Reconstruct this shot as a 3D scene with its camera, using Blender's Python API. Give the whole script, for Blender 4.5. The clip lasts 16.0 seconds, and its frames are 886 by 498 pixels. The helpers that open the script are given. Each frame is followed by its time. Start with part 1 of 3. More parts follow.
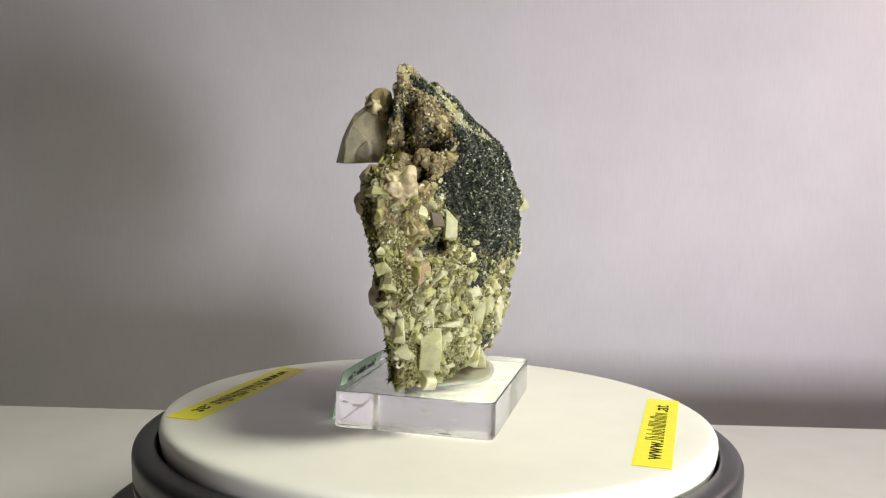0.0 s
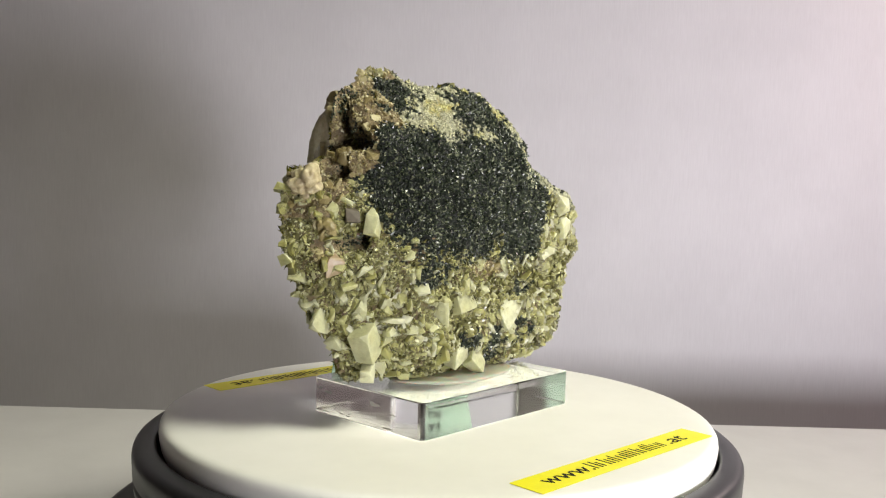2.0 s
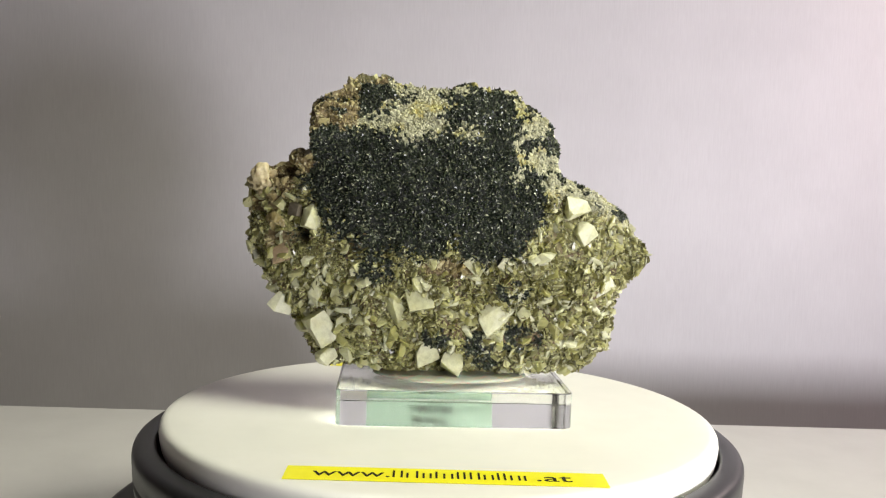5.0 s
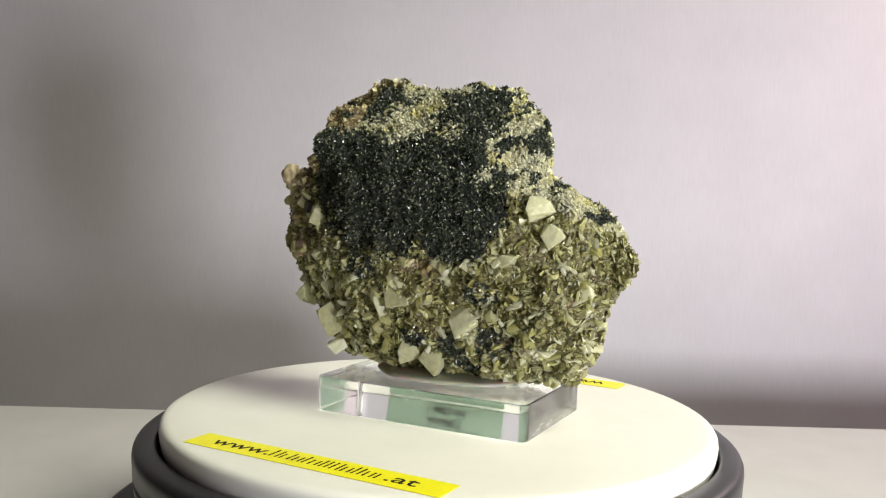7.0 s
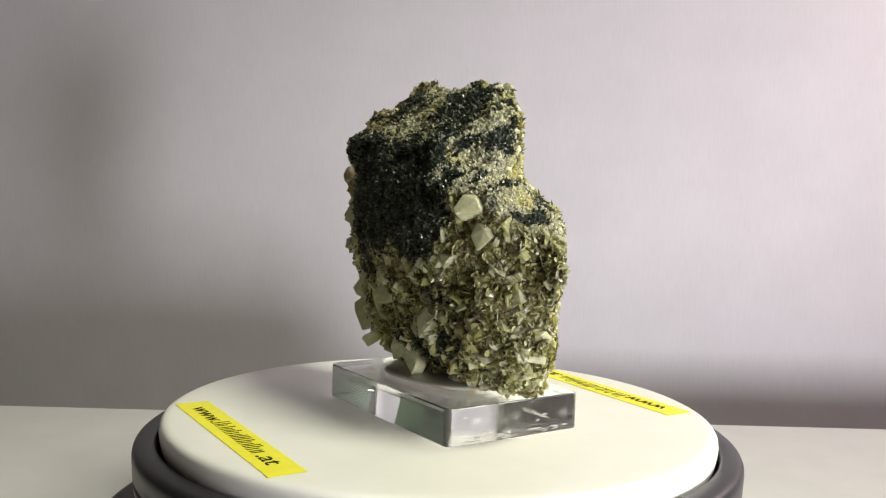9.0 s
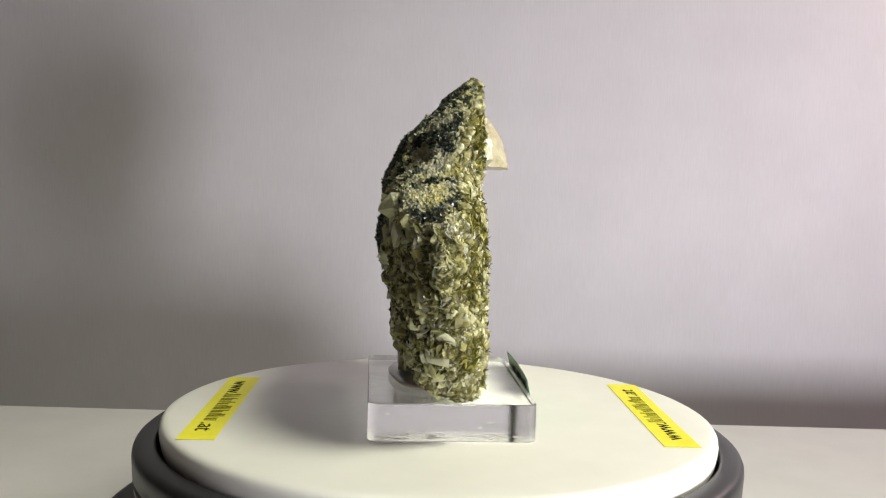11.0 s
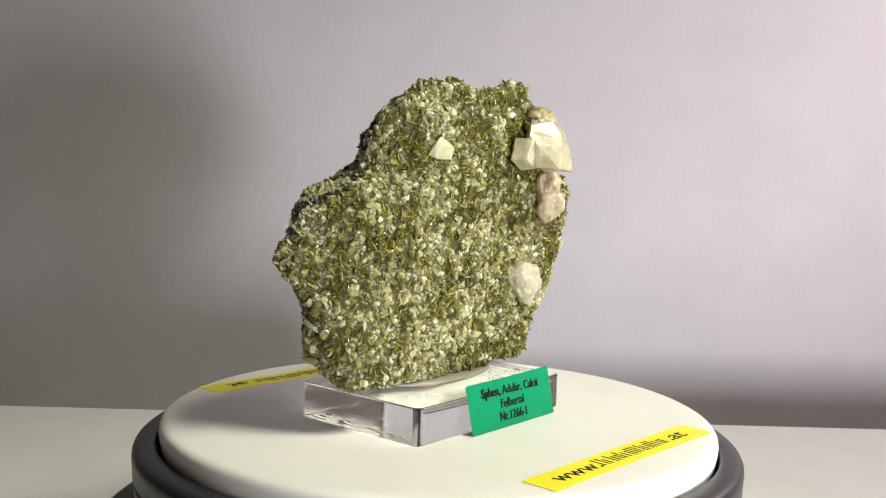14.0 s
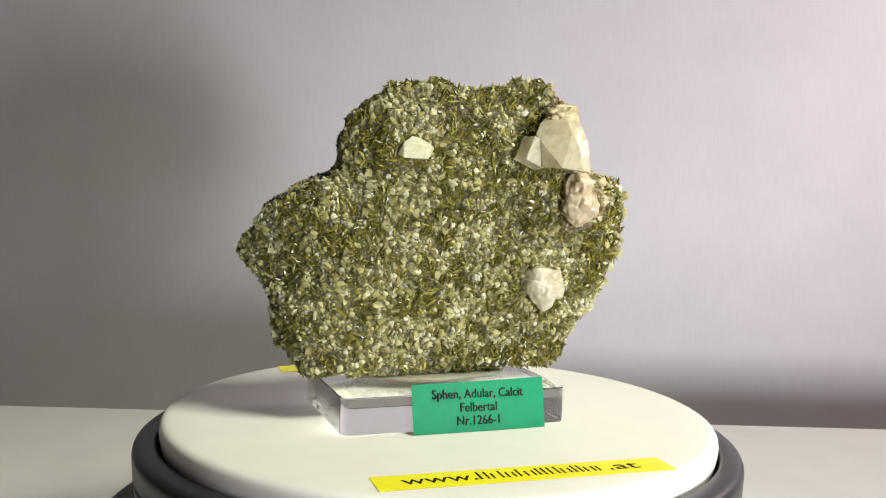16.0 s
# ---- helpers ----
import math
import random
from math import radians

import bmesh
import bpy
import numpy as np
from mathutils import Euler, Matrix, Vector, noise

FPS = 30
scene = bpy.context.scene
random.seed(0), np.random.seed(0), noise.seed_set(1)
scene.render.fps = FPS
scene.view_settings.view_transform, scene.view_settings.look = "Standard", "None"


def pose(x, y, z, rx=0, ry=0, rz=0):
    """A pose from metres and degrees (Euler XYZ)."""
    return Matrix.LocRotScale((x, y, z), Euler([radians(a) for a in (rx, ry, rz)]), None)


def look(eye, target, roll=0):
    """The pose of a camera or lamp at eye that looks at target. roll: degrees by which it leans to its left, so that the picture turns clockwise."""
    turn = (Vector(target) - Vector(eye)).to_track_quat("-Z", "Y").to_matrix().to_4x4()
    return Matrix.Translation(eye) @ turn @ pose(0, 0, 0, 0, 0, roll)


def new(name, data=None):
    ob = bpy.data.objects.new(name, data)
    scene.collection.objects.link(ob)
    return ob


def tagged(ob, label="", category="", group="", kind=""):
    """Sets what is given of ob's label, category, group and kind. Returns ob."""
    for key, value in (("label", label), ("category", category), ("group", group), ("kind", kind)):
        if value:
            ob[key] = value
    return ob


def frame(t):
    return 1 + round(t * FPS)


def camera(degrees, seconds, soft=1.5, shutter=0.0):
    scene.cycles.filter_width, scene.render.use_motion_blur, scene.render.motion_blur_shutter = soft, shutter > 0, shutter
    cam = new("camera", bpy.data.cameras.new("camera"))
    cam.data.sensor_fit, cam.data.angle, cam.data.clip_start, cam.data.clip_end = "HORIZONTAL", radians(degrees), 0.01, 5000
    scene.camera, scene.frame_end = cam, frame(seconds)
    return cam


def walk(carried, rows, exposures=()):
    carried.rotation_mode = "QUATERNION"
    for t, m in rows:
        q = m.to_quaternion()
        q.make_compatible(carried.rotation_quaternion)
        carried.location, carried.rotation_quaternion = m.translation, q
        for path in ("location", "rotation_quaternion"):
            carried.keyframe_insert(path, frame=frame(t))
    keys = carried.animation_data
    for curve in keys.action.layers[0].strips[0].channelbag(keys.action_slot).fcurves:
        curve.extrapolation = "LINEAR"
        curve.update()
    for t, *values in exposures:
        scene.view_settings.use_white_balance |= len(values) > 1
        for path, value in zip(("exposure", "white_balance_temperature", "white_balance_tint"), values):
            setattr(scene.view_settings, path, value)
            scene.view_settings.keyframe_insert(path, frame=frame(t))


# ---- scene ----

MM = 0.001
EYE = Vector((0.0, -0.25488, 0.06373))
RATE, TURN0 = -14.793, 257.3        # degrees a second, and the turn of the platter at the start
cam = camera(50.355, 16.0, soft=1.15)
AIM = Vector((-0.00159, 0.99703, -0.07699))
walk(cam, [(0.0, look(EYE, EYE + AIM, 1.825)), (16.0, look(EYE, EYE + AIM, 1.825))],
     exposures=[(0.0, 0.20), (2.0, 0.24), (4.0, 0.33), (7.0, 0.35), (9.0, 0.32), (11.5, 0.18), (13.0, 0.20), (16.0, 0.26)])

TABLE_Z, TABLE_END, WALL_Y = -0.045, 0.165, 0.36

# ---- light ----
world = bpy.data.worlds.new("room_air")
scene.world = world
world.use_nodes = True
world.node_tree.nodes["Background"].inputs[0].default_value = (0.92, 0.93, 1.0, 1)
world.node_tree.nodes["Background"].inputs[1].default_value = 0.018


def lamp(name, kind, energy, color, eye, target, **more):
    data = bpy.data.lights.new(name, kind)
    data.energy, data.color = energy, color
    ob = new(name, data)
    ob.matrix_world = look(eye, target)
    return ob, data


key, d = lamp("desk_lamp_light", "AREA", 0.64, (0.98, 0.985, 0.79), (0.355, -0.185, 0.575), (0, 0, 0.03))
d.shape, d.size = "DISK", 0.25
d.spread = radians(66)
front_l, d = lamp("front_lamp_light", "AREA", 1.06, (0.96, 0.94, 0.985), (0.265, -0.40, 0.008), (0.18, WALL_Y, 0.06))
d.shape, d.size, d.size_y = "RECTANGLE", 0.085, 0.105
d.spread = radians(100)
# unseen point light, added for the warm glow at the wall's right end
side_l, d = lamp("added_side_light", "POINT", 1.55, (1.0, 0.80, 0.78), (0.45, 0.17, 0.22), (0, 0, 0))
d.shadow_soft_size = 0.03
# added overhead fill for ambient light, no fixture behind it
fill_l, d = lamp("ambient_fill_light", "AREA", 0.4, (1.0, 0.97, 0.93), (0.45, -0.6, 1.55), (0.0, -0.3, 0))
d.shape, d.size = "DISK", 0.5

# ---- materials ----


def mat(name):
    m = bpy.data.materials.new(name)
    m.use_nodes = True
    nt = m.node_tree
    return m, nt, nt.nodes["Principled BSDF"]


def node(nt, kind, **inputs):
    n = nt.nodes.new(kind)
    for k, v in inputs.items():
        key_name = k.replace("_", " ")
        n.inputs[key_name].default_value = v
    return n


def ramp(nt, fac, stops):
    r = nt.nodes.new("ShaderNodeValToRGB")
    els = r.color_ramp.elements
    while len(els) < len(stops):
        els.new(0.5)
    for e, (pos, col) in zip(els, stops):
        e.position, e.color = pos, (*col, 1)
    nt.links.new(fac, r.inputs[0])
    return r.outputs[0]


def coords(nt, scale=(1, 1, 1)):
    c = nt.nodes.new("ShaderNodeTexCoord")
    m = nt.nodes.new("ShaderNodeMapping")
    m.inputs["Scale"].default_value = scale
    nt.links.new(c.outputs["Object"], m.inputs[0])
    return m.outputs[0]


def noise_tex(nt, vec, scale, detail=4, rough=0.6):
    n = nt.nodes.new("ShaderNodeTexNoise")
    n.inputs["Scale"].default_value = scale
    n.inputs["Detail"].default_value = detail
    n.inputs["Roughness"].default_value = rough
    nt.links.new(vec, n.inputs["Vector"])
    return n.outputs["Fac"]


def add_bump(nt, b, height, strength, distance):
    n = node(nt, "ShaderNodeBump", Strength=strength, Distance=distance)
    nt.links.new(height, n.inputs["Height"])
    nt.links.new(n.outputs[0], b.inputs["Normal"])


def mix_col(nt, fac, a, b, kind="MIX"):
    n = nt.nodes.new("ShaderNodeMix")
    n.data_type, n.blend_type = "RGBA", kind
    if isinstance(fac, float):
        n.inputs[0].default_value = fac
    else:
        nt.links.new(fac, n.inputs[0])
    for sock, v in ((n.inputs[6], a), (n.inputs[7], b)):
        if isinstance(v, tuple):
            sock.default_value = (*v, 1)
        else:
            nt.links.new(v, sock)
    return n.outputs[2]


def piece_random(nt):
    """One number for each piece, whether it is an object or an island of a joined mesh."""
    o = nt.nodes.new("ShaderNodeObjectInfo")
    g = nt.nodes.new("ShaderNodeNewGeometry")
    a = nt.nodes.new("ShaderNodeMath")
    a.operation = "ADD"
    nt.links.new(o.outputs["Random"], a.inputs[0])
    nt.links.new(g.outputs["Random Per Island"], a.inputs[1])
    f = nt.nodes.new("ShaderNodeMath")
    f.operation = "FRACT"
    nt.links.new(a.outputs[0], f.inputs[0])
    return f.outputs[0]


def rock_mat(name, stops, scale, rough, bump=0.6, dist=0.0006, stain=None):
    m, nt, b = mat(name)
    v = coords(nt)
    n1 = noise_tex(nt, v, scale, 8, 0.7)
    col = ramp(nt, n1, stops)
    n2 = noise_tex(nt, v, scale * 0.2, 3)
    if stain:
        col = mix_col(nt, ramp(nt, n2, [(0.45, (0, 0, 0)), (0.62, (1, 1, 1))]), col, stain)
    nt.links.new(col, b.inputs["Base Color"])
    b.inputs["Roughness"].default_value = rough
    add_bump(nt, b, noise_tex(nt, v, scale * 2.2, 6, 0.75), bump, dist)
    return m


def crystal_mat(name, stops, rough, sss=0.0, trans=0.0, stain=None, stain_scale=300):
    m, nt, b = mat(name)
    col = ramp(nt, piece_random(nt), stops)
    v = coords(nt)
    n = noise_tex(nt, v, stain_scale, 5, 0.65)
    if stain:
        col = mix_col(nt, ramp(nt, n, [(0.5, (0, 0, 0)), (0.72, (1, 1, 1))]), col, stain)
    veins = ramp(nt, noise_tex(nt, v, 420, 6, 0.75), [(0.3, (0.72, 0.72, 0.62)), (0.52, (1.03, 1.03, 1.0)), (0.72, (1.22, 1.22, 1.22))])
    col = mix_col(nt, 1.0, col, veins, "MULTIPLY")
    nt.links.new(col, b.inputs["Base Color"])
    rr = nt.nodes.new("ShaderNodeMapRange")
    rr.inputs["To Min"].default_value, rr.inputs["To Max"].default_value = rough * 0.6, rough * 1.6
    nt.links.new(n, rr.inputs[0])
    nt.links.new(rr.outputs[0], b.inputs["Roughness"])
    b.inputs["IOR"].default_value = 1.52
    if sss:
        b.inputs["Subsurface Weight"].default_value = sss
        b.inputs["Subsurface Radius"].default_value = (1.0, 1.0, 1.0)
        b.inputs["Subsurface Scale"].default_value = 0.0022
    if trans:
        b.inputs["Transmission Weight"].default_value = trans
    add_bump(nt, b, noise_tex(nt, v, 900, 4, 0.6), 0.35, 0.0002)
    return m


MAT_OLIVE = rock_mat("olive_matrix", [(0.3, (0.035, 0.033, 0.012)), (0.5, (0.12, 0.11, 0.045)), (0.7, (0.30, 0.27, 0.14))], 700, 0.6)
MAT_YELLOW = rock_mat("yellow_matrix", [(0.3, (0.04, 0.035, 0.013)), (0.5, (0.16, 0.145, 0.055)), (0.7, (0.34, 0.32, 0.15))], 600, 0.65,
                      stain=(0.10, 0.06, 0.03))
MAT_DARK = rock_mat("black_crust", [(0.35, (0.008, 0.009, 0.008)), (0.6, (0.025, 0.028, 0.025)), (0.75, (0.07, 0.075, 0.06))], 900, 0.45, 1.0, 0.0008)
MAT_PALE = rock_mat("pale_grey_matrix", [(0.3, (0.10, 0.10, 0.07)), (0.5, (0.30, 0.30, 0.21)), (0.7, (0.52, 0.51, 0.36))], 650, 0.7,
                    stain=(0.36, 0.30, 0.10))
MAT_BROWN = rock_mat("brown_matrix", [(0.3, (0.030, 0.021, 0.009)), (0.5, (0.14, 0.10, 0.045)), (0.7, (0.33, 0.27, 0.14))], 420, 0.6)

MAT_GRAIN = crystal_mat("pale_green_grain", [(0.0, (0.12, 0.11, 0.03)), (0.45, (0.26, 0.24, 0.075)), (0.8, (0.43, 0.41, 0.17)), (1.0, (0.64, 0.62, 0.36))], 0.5, 0.9, 0.15,
                        stain=(0.25, 0.24, 0.08))
MAT_MILK = crystal_mat("milky_grain", [(0.0, (0.50, 0.48, 0.24)), (0.6, (0.64, 0.62, 0.37)), (1.0, (0.79, 0.77, 0.53))], 0.5, 1.0, 0.12)
MAT_ADULAR = crystal_mat("yellow_white_crystal", [(0.0, (0.30, 0.285, 0.09)), (0.4, (0.45, 0.44, 0.18)), (0.8, (0.60, 0.595, 0.31)), (1.0, (0.74, 0.74, 0.49))], 0.32, 0.9, 0.4,
                         stain=(0.34, 0.32, 0.12), stain_scale=220)
MAT_BIG = crystal_mat("milky_white_crystal", [(0.0, (0.58, 0.58, 0.36)), (1.0, (0.75, 0.75, 0.54))], 0.42, 0.9, 0.36, stain=(0.46, 0.44, 0.22), stain_scale=260)
MAT_BLADE = crystal_mat("olive_blade", [(0.0, (0.035, 0.036, 0.006)), (0.45, (0.11, 0.102, 0.015)), (0.8, (0.20, 0.182, 0.03)), (1.0, (0.40, 0.37, 0.11))], 0.17)
MAT_BLADE_B = crystal_mat("brown_olive_blade", [(0.0, (0.05, 0.045, 0.012)), (0.5, (0.16, 0.15, 0.055)), (0.85, (0.33, 0.32, 0.14)), (1.0, (0.50, 0.49, 0.27))], 0.25)
MAT_GRANULE = crystal_mat("black_granule", [(0.0, (0.006, 0.009, 0.006)), (0.5, (0.021, 0.028, 0.018)), (0.82, (0.070, 0.082, 0.051)), (1.0, (0.25, 0.26, 0.18))], 0.25)
MAT_PALEGREY = crystal_mat("pale_grey_granule", [(0.0, (0.20, 0.195, 0.13)), (0.5, (0.33, 0.325, 0.22)), (1.0, (0.47, 0.46, 0.31))], 0.62, stain=(0.46, 0.43, 0.13), stain_scale=130)
MAT_PALEGRAN = crystal_mat("pale_granule", [(0.0, (0.12, 0.113, 0.032)), (0.5, (0.30, 0.29, 0.10)), (1.0, (0.50, 0.49, 0.22))], 0.4, 0.8)
MAT_TAN = crystal_mat("tan_crystal", [(0.0, (0.10, 0.074, 0.030)), (0.4, (0.24, 0.195, 0.085)), (1.0, (0.46, 0.41, 0.23))], 0.35, 0.25, stain=(0.15, 0.11, 0.045), stain_scale=260)
MAT_PINK = crystal_mat("pinkish_block", [(0.0, (0.24, 0.175, 0.105)), (1.0, (0.31, 0.235, 0.15))], 0.35, 0.3, stain=(0.20, 0.12, 0.06), stain_scale=240)
MAT_UMBER = crystal_mat("dark_umber_block", [(0.0, (0.045, 0.036, 0.026)), (1.0, (0.10, 0.082, 0.060))], 0.55)
MAT_CREAM = crystal_mat("cream_crystal", [(0.0, (0.38, 0.31, 0.175)), (1.0, (0.54, 0.47, 0.30))], 0.38, 0.4, 0.05, stain=(0.22, 0.155, 0.075), stain_scale=180)
MAT_CALCITE = crystal_mat("clear_calcite", [(0.0, (0.76, 0.71, 0.51)), (1.0, (0.84, 0.81, 0.64))], 0.2, 0.6, 0.55, stain=(0.74, 0.63, 0.41), stain_scale=110)
MAT_CREAMY = crystal_mat("cream_calcite", [(0.0, (0.56, 0.47, 0.32)), (1.0, (0.66, 0.57, 0.42))], 0.3, 0.9, 0.3, stain=(0.42, 0.31, 0.17), stain_scale=170)
MAT_ROSETTE = crystal_mat("milky_rosette", [(0.0, (0.64, 0.60, 0.45)), (1.0, (0.72, 0.69, 0.55))], 0.28, 1.0, 0.35, stain=(0.58, 0.51, 0.36), stain_scale=140)

m, nt, b = mat("white_platter")
v = coords(nt)
nt.links.new(ramp(nt, noise_tex(nt, v, 60, 3), [(0.3, (0.80, 0.79, 0.75)), (0.7, (0.84, 0.83, 0.79))]), b.inputs["Base Color"])
b.inputs["Roughness"].default_value = 0.42
add_bump(nt, b, noise_tex(nt, v, 500, 3), 0.05, 0.0001)
MAT_PLATTER = m

m, nt, b = mat("black_plastic")
v = coords(nt)
nt.links.new(ramp(nt, noise_tex(nt, v, 1500, 3), [(0.4, (0.016, 0.016, 0.018)), (0.75, (0.024, 0.024, 0.026))]), b.inputs["Base Color"])
b.inputs["Roughness"].default_value = 0.38
add_bump(nt, b, noise_tex(nt, v, 2500, 2), 0.15, 0.0001)
MAT_BLACK = m

m, nt, b = mat("clear_acrylic")
b.inputs["Base Color"].default_value = (0.97, 0.99, 0.98, 1)
b.inputs["Transmission Weight"].default_value = 1.0
b.inputs["IOR"].default_value = 1.49
b.inputs["Roughness"].default_value = 0.03
v = coords(nt, (1, 1, 0.3))
add_bump(nt, b, noise_tex(nt, v, 220, 5, 0.7), 0.10, 0.0003)
nt.links.new(ramp(nt, noise_tex(nt, coords(nt), 90, 5, 0.7), [(0.48, (0.02, 0.02, 0.02)), (0.75, (0.22, 0.22, 0.22))]), b.inputs["Roughness"])
MAT_ACRYLIC = m

m, nt, b = mat("sawn_acrylic")
b.inputs["Base Color"].default_value = (0.95, 0.96, 0.96, 1)
b.inputs["Transmission Weight"].default_value = 1.0
b.inputs["IOR"].default_value = 1.49
v = coords(nt, (1, 1, 2.5))
scr = noise_tex(nt, v, 160, 6, 0.75)
nt.links.new(ramp(nt, scr, [(0.47, (0.035, 0.035, 0.035)), (0.67, (0.26, 0.26, 0.26))]), b.inputs["Roughness"])
add_bump(nt, b, scr, 0.12, 0.0004)
MAT_ACRYLIC_SAWN = m

m, nt, b = mat("milky_putty")
v = coords(nt)
nt.links.new(ramp(nt, noise_tex(nt, v, 150, 3), [(0.3, (0.62, 0.62, 0.52)), (0.7, (0.74, 0.73, 0.63))]), b.inputs["Base Color"])
b.inputs["Roughness"].default_value = 0.07
b.inputs["Subsurface Weight"].default_value = 0.4
b.inputs["Subsurface Scale"].default_value = 0.002
b.inputs["Transmission Weight"].default_value = 0.55
MAT_PUTTY = m


def paper(name, c1, c2, rough):
    m, nt, b = mat(name)
    nt.links.new(ramp(nt, noise_tex(nt, coords(nt), 260, 4), [(0.3, c1), (0.7, c2)]), b.inputs["Base Color"])
    b.inputs["Roughness"].default_value = rough
    b.inputs["Specular IOR Level"].default_value = 0.2
    return m


MAT_STICKER = paper("yellow_tape", (0.86, 0.80, 0.01), (0.92, 0.86, 0.02), 0.35)
MAT_LABEL = paper("green_tape", (0.0, 0.195, 0.086), (0.0, 0.23, 0.10), 0.5)
MAT_LABEL_BACK = paper("green_tape_back", (0.195, 0.275, 0.19), (0.24, 0.32, 0.23), 0.5)
MAT_SCUFF = paper("grey_residue", (0.30, 0.29, 0.26), (0.5, 0.49, 0.45), 0.7)
MAT_INK = paper("black_ink", (0.010, 0.010, 0.010), (0.016, 0.016, 0.016), 0.75)

m, nt, b = mat("woven_wallpaper")
v = coords(nt, (1, 1, 0.06))
fine = noise_tex(nt, v, 1100, 4, 0.7)
soft_n = noise_tex(nt, coords(nt), 14, 4)
base = ramp(nt, soft_n, [(0.3, (0.59, 0.57, 0.59)), (0.7, (0.65, 0.63, 0.65))])
col = mix_col(nt, 0.20, base, ramp(nt, fine, [(0.3, (0.51, 0.49, 0.51)), (0.7, (0.73, 0.71, 0.73))]))
nt.links.new(col, b.inputs["Base Color"])
b.inputs["Roughness"].default_value = 0.75
add_bump(nt, b, fine, 0.10, 0.0005)
MAT_WALL = m

m, nt, b = mat("pale_tabletop")
v = coords(nt)
nt.links.new(ramp(nt, noise_tex(nt, v, 35, 5), [(0.3, (0.57, 0.56, 0.55)), (0.7, (0.62, 0.61, 0.60))]), b.inputs["Base Color"])
b.inputs["Roughness"].default_value = 0.5
add_bump(nt, b, noise_tex(nt, v, 700, 3), 0.1, 0.0002)
MAT_TABLE = m

m, nt, b = mat("room_plaster")
nt.links.new(ramp(nt, noise_tex(nt, coords(nt), 6, 4), [(0.3, (0.66, 0.62, 0.60)), (0.7, (0.72, 0.68, 0.66))]), b.inputs["Base Color"])
b.inputs["Roughness"].default_value = 0.85
MAT_ROOM = m

# ---- mesh helpers ----


def part(name, bm, material, parent=None, label="", smooth=False):
    """Links a bmesh as one mesh object under a thing or under a part."""
    me = bpy.data.meshes.new(name)
    bm.to_mesh(me)
    bm.free()
    return part_mesh(name, me, material, parent, label, smooth)


def part_mesh(name, me, material, parent=None, label="", smooth=False):
    for mm in (material if isinstance(material, (list, tuple)) else [material]):
        if mm.name not in me.materials:
            me.materials.append(mm)
    if smooth:
        me.shade_smooth()
    ob = new(name, me)
    ob.parent = parent
    if label:
        ob["label"] = label
    return ob


def box(x0, x1, y0, y1, z0, z1, bevel=0.0, segs=2):
    bm = bmesh.new()
    bmesh.ops.create_cube(bm, size=1)
    for v in bm.verts:
        v.co = Vector(((x0 + x1) / 2 + v.co.x * (x1 - x0), (y0 + y1) / 2 + v.co.y * (y1 - y0), (z0 + z1) / 2 + v.co.z * (z1 - z0)))
    if bevel:
        bmesh.ops.bevel(bm, geom=list(bm.edges), offset=bevel, segments=segs, affect="EDGES", profile=0.5)
    return bm


def lathe(profile, steps=160):
    """A body of revolution round z from (radius, height) pairs, closed at the axis."""
    bm = bmesh.new()
    rings = []
    for r, z in profile:
        if r < 1e-7:
            rings.append([bm.verts.new((0, 0, z))] * steps)
        else:
            rings.append([bm.verts.new((r * math.cos(6.283185307 * k / steps), r * math.sin(6.283185307 * k / steps), z)) for k in range(steps)])
    for a, b in zip(rings, rings[1:]):
        for k in range(steps):
            j = (k + 1) % steps
            vs = []
            for v in (a[k], a[j], b[j], b[k]):
                if v not in vs:
                    vs.append(v)
            if len(vs) > 2:
                bm.faces.new(vs)
    bmesh.ops.recalc_face_normals(bm, faces=bm.faces)
    return bm


def text_mesh(body, size, align="CENTER", depth=0.00003):
    cu = bpy.data.curves.new("writing", "FONT")
    cu.body, cu.size, cu.align_x, cu.extrude = body, size, align, depth
    ob = new("writing_source", cu)
    deps = bpy.context.evaluated_depsgraph_get()
    me = bpy.data.meshes.new_from_object(ob.evaluated_get(deps))
    bpy.data.objects.remove(ob)
    return me


# ---- the setting ----
table = tagged(part("tabletop", box(-1.0, 1.0, -0.9, 0, -0.03, 0, 0.001), MAT_TABLE),
               "pale grey laminate tabletop with a straight back edge", "tabletop", kind="structure")
table.location, table.rotation_euler = (0, TABLE_END, TABLE_Z), (0, 0, radians(1.2))
tagged(part("floor", box(-1.3, 1.3, -1.28, WALL_Y + 0.12, -0.82, -0.78), MAT_ROOM), "plain grey room floor", "floor", kind="structure")
wall_n = tagged(part("wall_north", box(-1.28, 1.28, 0, 0.08, -0.78, 1.6), MAT_WALL),
                "pale lilac grey wallpaper with fine vertical weave", "wall", kind="structure")
wall_n.location, wall_n.rotation_euler = (0, WALL_Y, 0), (0, 0, radians(1.2))
for nm, ext in (("wall_south", (-1.3, 1.3, -1.28, -1.2)), ("wall_west", (-1.3, -1.2, -1.2, WALL_Y + 0.1)), ("wall_east", (1.2, 1.3, -1.2, WALL_Y + 0.1))):
    tagged(part(nm, box(*ext, -0.78, 1.6), MAT_ROOM), "plain pale painted room wall", "wall", kind="structure")
tagged(part("ceiling", box(-1.3, 1.3, -1.28, WALL_Y + 0.12, 1.6, 1.66), MAT_ROOM), "plain white painted ceiling", "ceiling", kind="structure")

